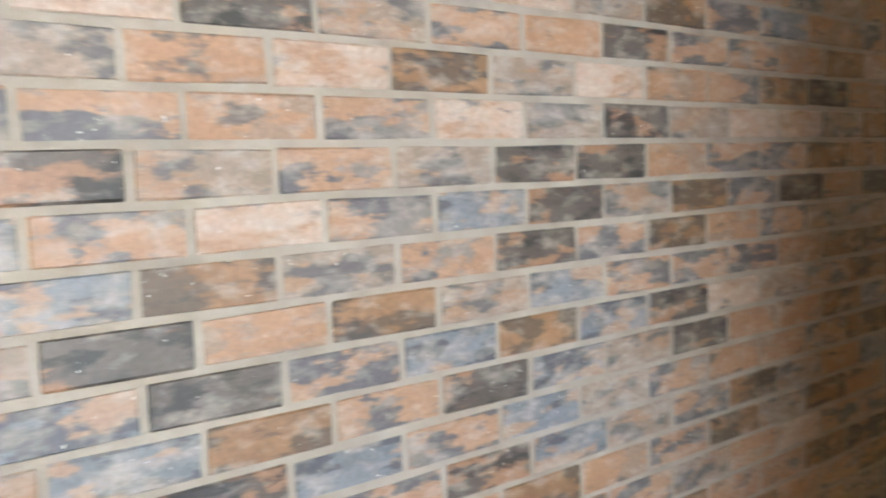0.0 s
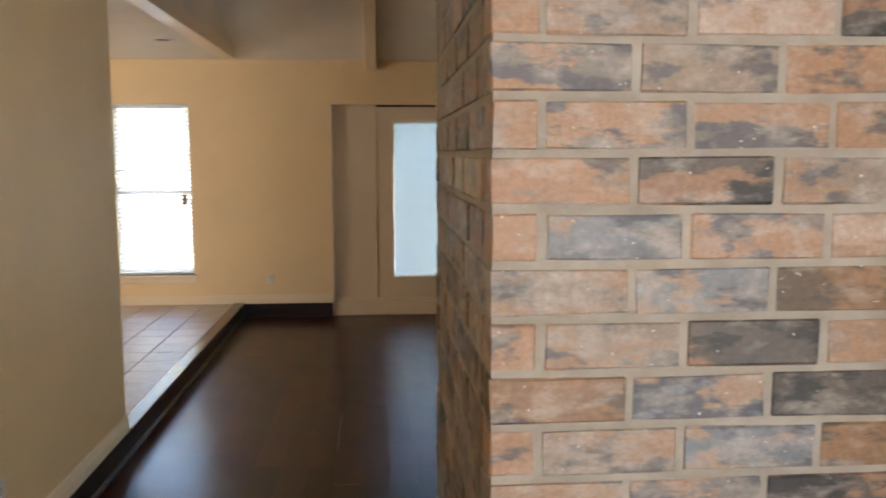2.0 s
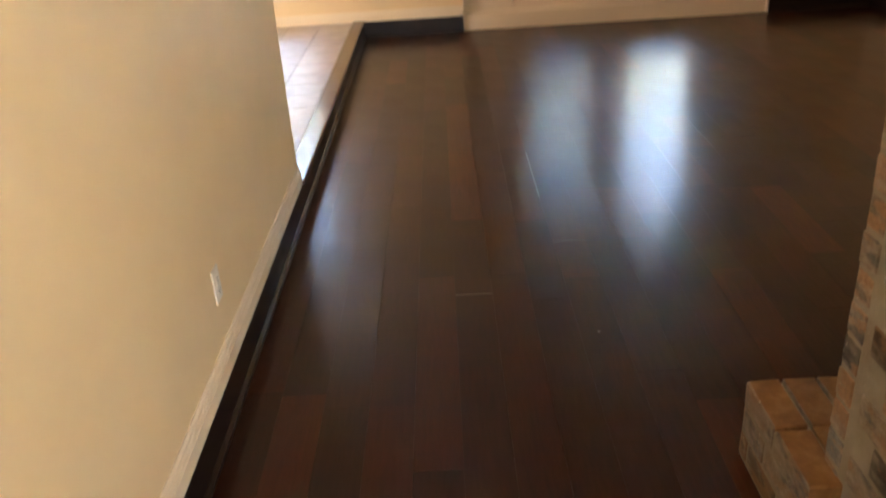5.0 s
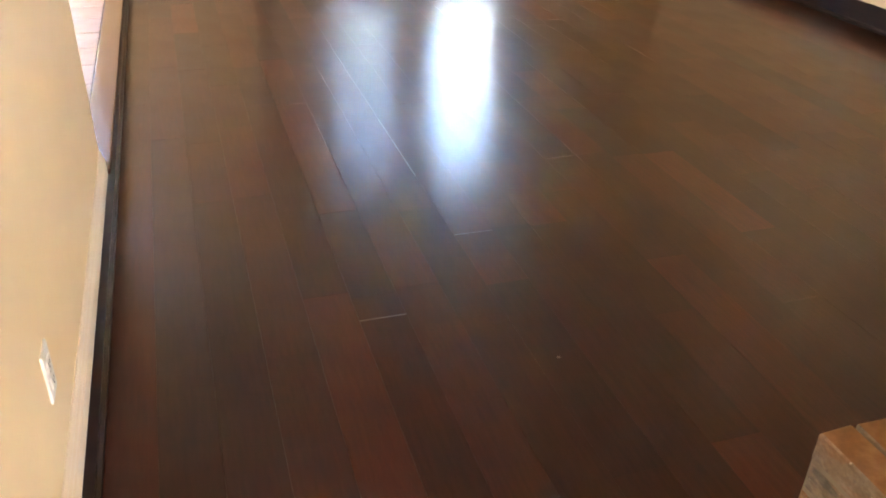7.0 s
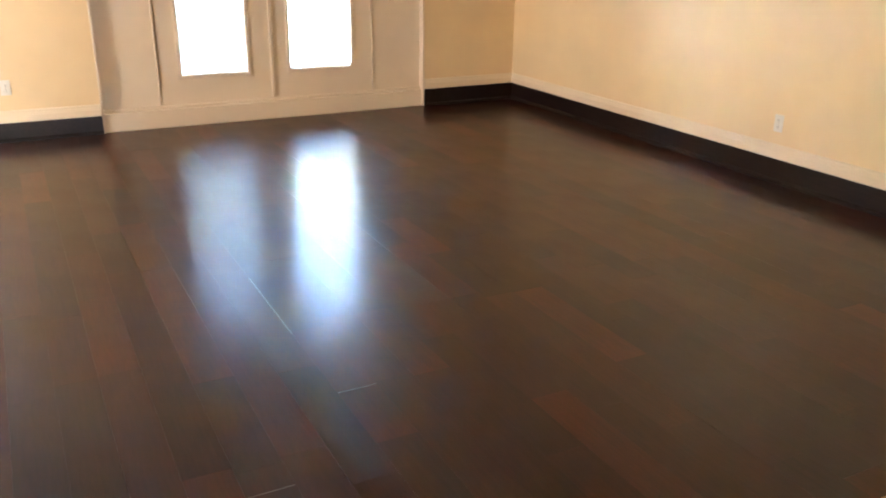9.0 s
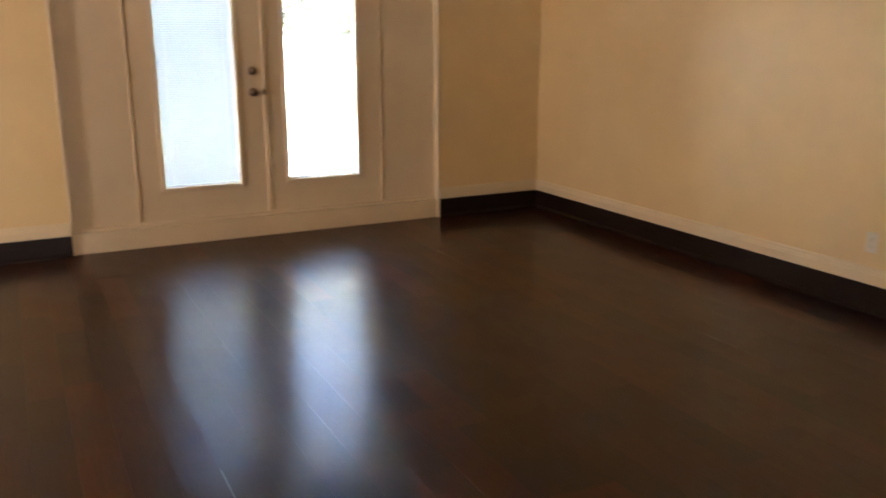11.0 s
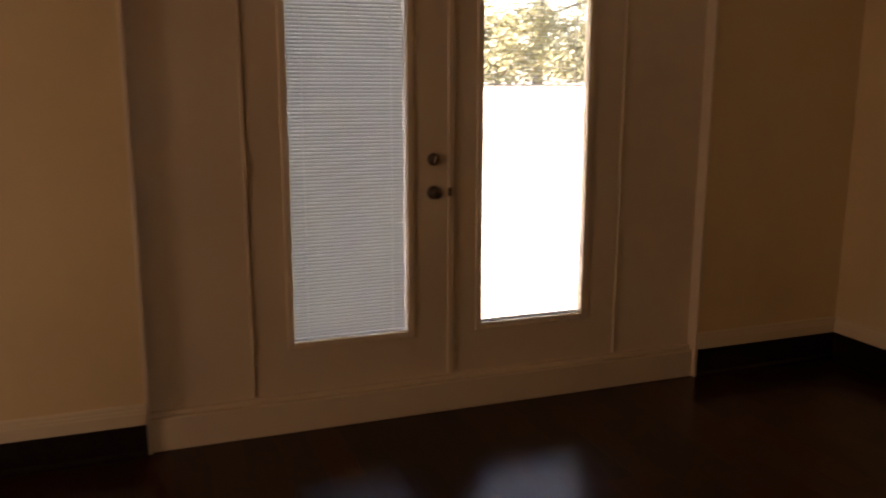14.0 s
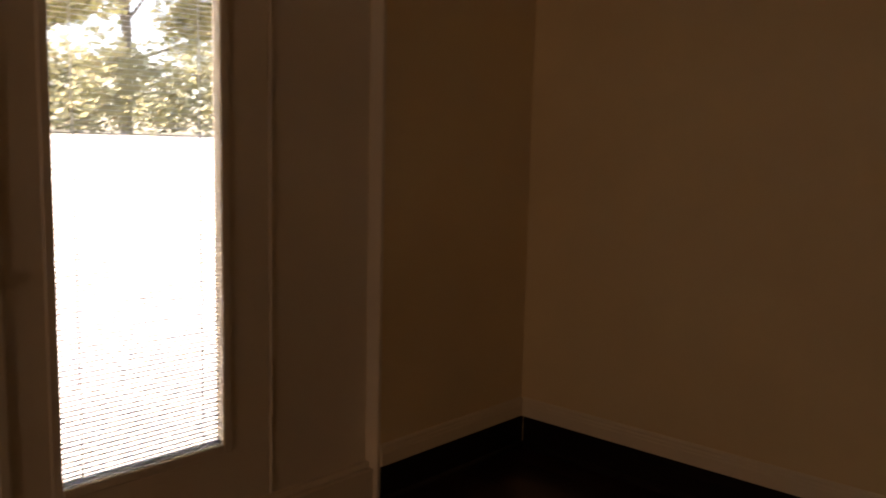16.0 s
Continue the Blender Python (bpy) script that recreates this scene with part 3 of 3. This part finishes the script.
rng = random.Random(7)


def brick_mesh(l, d, h, k, mat):
    """A brick l along x, d deep in y, h high, with uneven edges."""
    r = random.Random(k)
    bm = boxes((-l / 2, l / 2, -d / 2, d / 2, -h / 2, h / 2), bevel=0.0032)
    for v in bm.verts:
        v.co += Vector((r.uniform(-1, 1), r.uniform(-1, 1) * 0.6, r.uniform(-1, 1))) * 0.0021
    return mesh_of("brick", bm, mat)


BH = COURSE - JOINT
LONG, SHORT = STRETCH - JOINT, 0.073
brick_set = {(w, k): [brick_mesh(LONG if w == "s" else SHORT, HEAD, BH, 31 * i + ord(k), brick_mats[k]) for i in range(4)] for w in "sh" for k in BRICK_KINDS}
z_first = 1.923 - 23 * COURSE
# kinds of brick seen on the entry side, course by course from the corner
SEEN = {13: "nwbdm", 14: "wmdbmbw", 15: "owbnmdbw", 16: "nbdmbnbd", 17: "owdonwbm", 18: "wbnwmdmn", 19: "obmpmbdw", 20: "odwmwddo",
        21: "ommompwd", 22: "mwopnwpo", 23: "owpdwmod", 24: "nmbowpwn"}
rest = []
near_count = 0


def pick_kind():
    return rng.choices("onmdbpw", (20, 16, 20, 13, 11, 7, 13))[0]


def place_brick(size, kind, x, y, z, turn, near):
    global near_count
    m = pose(x + rng.uniform(-1, 1) * 0.0016, y + rng.uniform(-1, 1) * 0.0012, z, 0, rng.uniform(-0.4, 0.4), turn + rng.uniform(-0.3, 0.3) + 180 * rng.randint(0, 1))
    me = brick_set[size, kind][rng.randint(0, 3)]
    if near and near_count < 300:
        near_count += 1
        ob = new("brick", me)
        ob.parent = brick_wall
        ob.matrix_world = m
    else:
        rest.append((me, m, kind))


def wall_bricks():
    jobs = []
    half = HEAD / 2
    for c in range(0, 40):
        z = z_first + (c + 0.5) * COURSE
        if z > TOP_Z - 0.05:
            break
        header_first = c % 2 == 1
        x, i = COL_X, 0
        while x < RIGHT_X - 0.1:
            size, w = ("h", SHORT) if header_first and i == 0 else ("s", LONG if i else LONG - 0.002)
            kind = SEEN[c][i] if c in SEEN and i < len(SEEN[c]) else pick_kind()
            jobs.append((size, kind, x + w / 2, COL_Y0 + half, z, 0))
            x += w + JOINT
            i += 1
        y = COL_Y0 + HEAD + JOINT * 0.5
        size, w = ("s", LONG) if header_first else ("h", SHORT)
        while y + w < COL_Y1 + 0.02:
            # above 1 m the return face gets darker kinds, putting its shade into colour
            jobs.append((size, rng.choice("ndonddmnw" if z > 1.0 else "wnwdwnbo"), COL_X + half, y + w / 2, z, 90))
            y += w + JOINT
            size, w = "s", LONG
        if y + SHORT < COL_Y1 + 0.03:
            jobs.append(("h", pick_kind(), COL_X + half, COL_Y1 - SHORT / 2 - 0.002, z, 90))
        x = COL_X + HEAD + 0.02
        while x < RIGHT_X - 0.1:
            jobs.append(("s", pick_kind(), x + LONG / 2, COL_Y1 - half, z, 0.001))
            x += STRETCH
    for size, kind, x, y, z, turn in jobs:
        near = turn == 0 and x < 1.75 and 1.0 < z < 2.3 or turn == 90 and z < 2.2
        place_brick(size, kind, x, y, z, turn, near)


wall_bricks()


def join_rest(name, pairs, mat, parent, label):
    """Many placed meshes as one mesh of real pieces."""
    verts, faces = [], []
    for me, m in pairs:
        k = len(verts)
        verts += [m @ v.co for v in me.vertices]
        faces += [[k + i for i in f.vertices] for f in me.polygons]
    me = bpy.data.meshes.new(name)
    me.from_pydata(verts, [], faces)
    me.materials.append(mat)
    tagged(new(name, me), label, kind="stuff").parent = parent


for _k in BRICK_KINDS:
    join_rest("brick_rest", [(me, m) for me, m, k in rest if k == _k], brick_rest[_k], brick_wall, "weathered bricks out of close view")

hearth_tan, _n, _l, _b = material("tan_hearth_brick", 0.55)
_off, _rnd = seed_vector(_n, _l)
_g = noise_tex(_n, _l, 14.0, 7, (1, 1, 1), 0.65, _off)
_l.new(link_color(_n, _l, _g, [(0.25, (0.12, 0.055, 0.018)), (0.5, (0.22, 0.105, 0.032)), (0.75, (0.34, 0.19, 0.085))]), _b.inputs["Base Color"])
bump(_n, _l, _b, _g, 0.4, 0.004)


def hearth_brick(length, k, mat):
    r = random.Random(k)
    bm = boxes((-0.045, 0.045, -length / 2, length / 2, -0.0375, 0.0375), bevel=0.004)
    for v in bm.verts:
        v.co += Vector((r.uniform(-1, 1), r.uniform(-1, 1), r.uniform(-1, 1))) * 0.0016
    return mesh_of("brick", bm, mat)


def lay_hearth():
    long_side = [hearth_brick(0.205, 40 + i, brick_mats[k]) for i, k in enumerate("wnw")]
    closer = hearth_brick(0.055, 50, brick_mats["n"])
    middle = hearth_brick(0.162, 51, brick_mats["w"])
    tops = [hearth_brick(0.210, 60 + i, hearth_tan) for i in range(3)]
    for me in tops:
        me.materials.append(brick_mats["w"])
        for p in me.polygons:
            p.material_index = 1 if p.normal.x < -0.5 else 0
    ys = {0: ((closer, 0.06), (long_side[1], 0.218), (middle, 0.167)), 1: ((middle, 0.175), (long_side[2], 0.218), (closer, 0.052)), 2: ((tops[0], 0.217), (tops[1], 0.228))}
    for row in range(3):
        z = 0.046 + row * 0.0868
        y = HE_Y1
        for me, span in ys[row]:
            ob = new("brick", me)
            ob.parent = hearth
            ob.matrix_world = pose(HE_X + 0.045, y - span / 2 + 0.002, z, 0, 0, rng.uniform(-0.4, 0.4))
            y -= span
    z = 0.046 + 2 * 0.0868
    x = HE_X + 0.098 + 0.045
    while x < RIGHT_X - 0.1:
        ob = new("brick", tops[rng.randint(0, 2)])
        ob.parent = hearth
        ob.matrix_world = pose(x, HE_Y1 - 0.1065, z, 0, 0, rng.uniform(-0.4, 0.4))
        x += 0.098
    for row in range(2):
        x = HE_X + 0.098
        while x < RIGHT_X - 0.25:
            ob = new("brick", brick_set["s", "won"[rng.randint(0, 2)]][rng.randint(0, 3)])
            ob.parent = hearth
            ob.matrix_world = pose(x + 0.11, HE_Y1 - HEAD / 2, 0.0435 + row * 0.0868)
            x += STRETCH
    part("hearth_bed", boxes((HE_X + 0.098, RIGHT_X, COL_Y1 + 0.001, HE_Y1 - 0.216, 0.245, 0.256)), hearth_tan, hearth)


lay_hearth()

# ---- outside ----
def outdoor(name, stops, scale, rough=0.9, stretch=(1, 1, 1)):
    m, n, l, b = material(name, rough)
    l.new(link_color(n, l, noise_tex(n, l, scale, 8, stretch), stops), b.inputs["Base Color"])
    bump(n, l, b, noise_tex(n, l, scale * 6, 5), 0.5, 0.02)
    return m


patio_mat = outdoor("patio_concrete", [(0.3, (0.60, 0.58, 0.55)), (0.7, (0.72, 0.70, 0.67))], 2.0)
lawn_mat = outdoor("pale_gravel_yard", [(0.3, (0.52, 0.49, 0.43)), (0.7, (0.66, 0.63, 0.56))], 1.5)
part("ground", boxes((-400, 400, -400, -12.6, -0.5, -0.16), (-400, 400, 0.3, 14.0, -0.5, -0.16), (-400, -8, -12.6, 0.3, -0.5, -0.16), (8, 400, -12.6, 0.3, -0.5, -0.16)), lawn_mat, kind="structure", label="pale sunlit yard round the house")
part("yard_bank", extrude_profile([(8.0, -0.16), (14.0, 1.18), (16.5, 1.52), (19.0, 1.6), (400.0, 1.6), (400.0, -0.5), (8.0, -0.5)], -400, 400, "x"), lawn_mat, kind="structure", label="pale bank rising behind the yard")
part("patio", boxes((-4, 6, 0.15, 4.5, -0.3, 0.06), bevel=0.01), patio_mat, kind="structure", label="pale concrete patio outside the doors")
# hedge and trees beyond the patio
def leaf_material(name, stops):
    m, n, l, b = material(name, 0.55)
    off, rnd = island_vector(n, l)
    l.new(link_color(n, l, rnd, stops), b.inputs["Base Color"])
    t = n.new("ShaderNodeBsdfTranslucent")
    l.new(b.inputs["Base Color"].links[0].from_socket, t.inputs["Color"])
    x = n.new("ShaderNodeMixShader")
    x.inputs[0].default_value = 0.45
    l.new(b.outputs[0], x.inputs[1])
    l.new(t.outputs[0], x.inputs[2])
    l.new(x.outputs[0], n["Material Output"].inputs["Surface"])
    return m


leaves = leaf_material("autumn_leaves", [(0.0, (0.30, 0.32, 0.15)), (0.45, (0.56, 0.55, 0.26)), (0.75, (0.68, 0.62, 0.34)), (1.0, (0.50, 0.44, 0.30))])
hedge_leaves = leaf_material("hedge_leaves", [(0.0, (0.38, 0.39, 0.23)), (0.6, (0.50, 0.49, 0.29)), (1.0, (0.58, 0.52, 0.32))])
bark = outdoor("bark", [(0.3, (0.20, 0.175, 0.15)), (0.7, (0.34, 0.31, 0.27))], 8.0, 0.95, (1, 1, 0.2))


def leaf_cloud(centres, count, size, seed):
    r = random.Random(seed)
    verts, faces = [], []
    for _ in range(count):
        cx, cy, cz, rad = centres[r.randrange(len(centres))]
        a, e, d = r.uniform(0, 2 * math.pi), r.uniform(-1, 1), rad * r.random() ** 0.4
        h = math.sqrt(1 - e * e)
        c = Vector((cx + d * h * math.cos(a), cy + d * h * math.sin(a), cz + d * e * 0.8))
        u = Vector((r.uniform(-1, 1), r.uniform(-1, 1), r.uniform(-1, 1))).normalized()
        v = u.orthogonal().normalized()
        s = size * r.uniform(0.6, 1.5)
        k = len(verts)
        verts += [c - u * s, c + v * s * 0.5, c + u * s, c - v * s * 0.5]
        faces += [(k, k + 1, k + 2), (k, k + 2, k + 3)]
    return verts, faces


def limb(bm, a, b, r0, r1, sides=7):
    a, b = Vector(a), Vector(b)
    d = (b - a).normalized()
    u = d.orthogonal().normalized()
    w = d.cross(u)
    rings = []
    for p, r in ((a, r0), (b, r1)):
        rings.append([bm.verts.new(p + (u * math.cos(2 * math.pi * i / sides) + w * math.sin(2 * math.pi * i / sides)) * r) for i in range(sides)])
    for i in range(sides):
        bm.faces.new((rings[0][i], rings[0][(i + 1) % sides], rings[1][(i + 1) % sides], rings[1][i]))


def tree(x, y, height, seed):
    r = random.Random(seed)
    t = holder("tree", "broadleaf tree with thin yellow green autumn crown", "tree", "trees behind the lawn", at=(x, y, 1.5))
    bm = bmesh.new()
    limb(bm, (0, 0, 0), (0.1, 0.0, height * 0.35), 0.20, 0.15)
    limb(bm, (0.1, 0, height * 0.35), (0.0, 0.1, height * 0.8), 0.15, 0.04)
    centres = []
    for i in range(11):
        a = i * 2.4 + r.uniform(-0.4, 0.4)
        z0 = height * r.uniform(0.25, 0.65)
        reach = height * r.uniform(0.18, 0.34)
        tip = (reach * math.cos(a), reach * math.sin(a), z0 + height * r.uniform(0.06, 0.28))
        limb(bm, (0.07, 0.03, z0), tip, 0.06, 0.018, 5)
        centres.append((*tip, height * r.uniform(0.09, 0.16)))
        centres.append((tip[0] * 0.6, tip[1] * 0.6, tip[2] - 0.2, height * 0.10))
    part("trunk", bm, bark, t)
    v, f = leaf_cloud(centres, 9000, 0.12, seed + 50)
    me = bpy.data.meshes.new("crown")
    me.from_pydata(v, [], f)
    me.materials.append(leaves)
    new("crown", me).parent = t


for i, (x, y, h) in enumerate(((-12.0, 21, 8.0), (-7.0, 22, 8.5), (-3.0, 21, 8.0), (0.5, 22, 7.0), (3.6, 20.5, 7.6), (6.4, 22, 8.4), (9.4, 20.5, 7.4), (12.6, 22, 9.0), (16.0, 20.5, 8.0), (19.6, 22, 8.4), (23.5, 21, 8.0))):
    tree(x, y, h, 11 + i)


def hedge():
    r = random.Random(5)
    centres = []
    for i in range(150):
        x = -16 + i * 0.32
        centres.append((x, 18.2 + r.uniform(-0.6, 0.6), 2.1 + r.uniform(0, 0.3), 0.75 + r.uniform(-0.2, 0.3)))
        centres.append((x, 18.6 + r.uniform(-0.5, 0.5), 3.1 + r.uniform(-0.3, 0.7), 0.7))
    v, f = leaf_cloud(centres, 60000, 0.10, 77)
    me = bpy.data.meshes.new("hedge")
    me.from_pydata(v, [], f)
    me.materials.append(hedge_leaves)
    tagged(new("hedge", me), "grey green hedge of mixed shrubs behind the lawn", kind="stuff")


hedge()

# ---- floor tiles ----
def tiles():
    size, gap, z = 0.304, 0.007, UP
    me_tile = mesh_of("tile", boxes((-(size - gap) / 2, (size - gap) / 2, -(size - gap) / 2, (size - gap) / 2, -0.008, 0.0), bevel=0.0015), tile_glaze)
    floor = holder("floor_tiled", "beige square ceramic tile floor with dark grout", kind="structure")
    n = 0
    x1 = STEP_X - 0.088
    y = -0.155
    r = random.Random(3)
    while y > WALL_END - 0.5:
        x = x1 - size / 2
        while x > FAR_L:
            if n < 300:
                ob = new("tile", me_tile)
                ob.parent = floor
                ob.matrix_world = pose(x, y - size / 2, z + r.uniform(-0.0004, 0.0004), r.uniform(-0.08, 0.08), r.uniform(-0.08, 0.08), 90 * r.randint(0, 3))
                n += 1
            x -= size
            if x < -5.3:
                break
        y -= size
    part("tile_edge_row", boxes((STEP_X - 0.088 - 12.4 * size, x1, -0.152, FRONT_Y, UP - 0.008, UP - 0.0005)), tile_glaze, floor)


tiles()

# ---- floor planks ----
def planks():
    width, gap = 0.152, 0.0005
    floor = holder("floor_wood", "glossy dark espresso plank floor with reddish boards", kind="structure")
    r = random.Random(9)
    lengths = (0.61, 0.76, 0.91, 1.07, 1.22)
    shared = {}
    for L in lengths:
        shared[L] = mesh_of("plank", boxes((-(width - gap) / 2, (width - gap) / 2, -L / 2 + 0.0003, L / 2 - 0.0003, -0.02, 0.0)), wood_floor)
    jobs = []
    x = STEP_X + 0.002 + width / 2
    while x < RIGHT_X + 0.05:
        y = FRONT_Y + 0.015 + r.uniform(0.0, 0.6)
        while y > -11.9:
            L = lengths[r.randrange(5)]
            jobs.append((x, y - L / 2, L))
            y -= L
        x += width
    keep = sorted(jobs, key=lambda q: abs(q[0] + 0.1) * 1.0 + abs(q[1] + 4.6) * 0.72)
    for i, (x, y, L) in enumerate(keep):
        m = pose(x, y, r.uniform(-0.0002, 0.0002), r.uniform(-0.03, 0.03), r.uniform(-0.11, 0.11), 0)
        if i < 300:
            ob = new("plank", shared[L])
            ob.parent = floor
            ob.matrix_world = m
        else:
            rest_planks.append((shared[L], m))
    # the last of these marks is a small crumb of debris
    for label, dims in (("pale scratch along a board edge", (-0.2445, -0.2405, -4.27, -3.60, 0.0002, 0.0009)), ("pale scratch along a board end", (-0.240, -0.092, -4.803, -4.800, 0.0002, 0.0009)),
                        ("pale scratch along a board end", (-0.698, -0.548, -5.252, -5.249, 0.0002, 0.0009)), ("pale crumb of debris", (-0.176, -0.166, -5.592, -5.582, 0.0002, 0.0012))):
        part("scratch", boxes(dims), scuffed, floor, label)
    join_rest("plank_rest", rest_planks, wood_floor_rest, floor, "dark planks away from the walk")


rest_planks = []
planks()
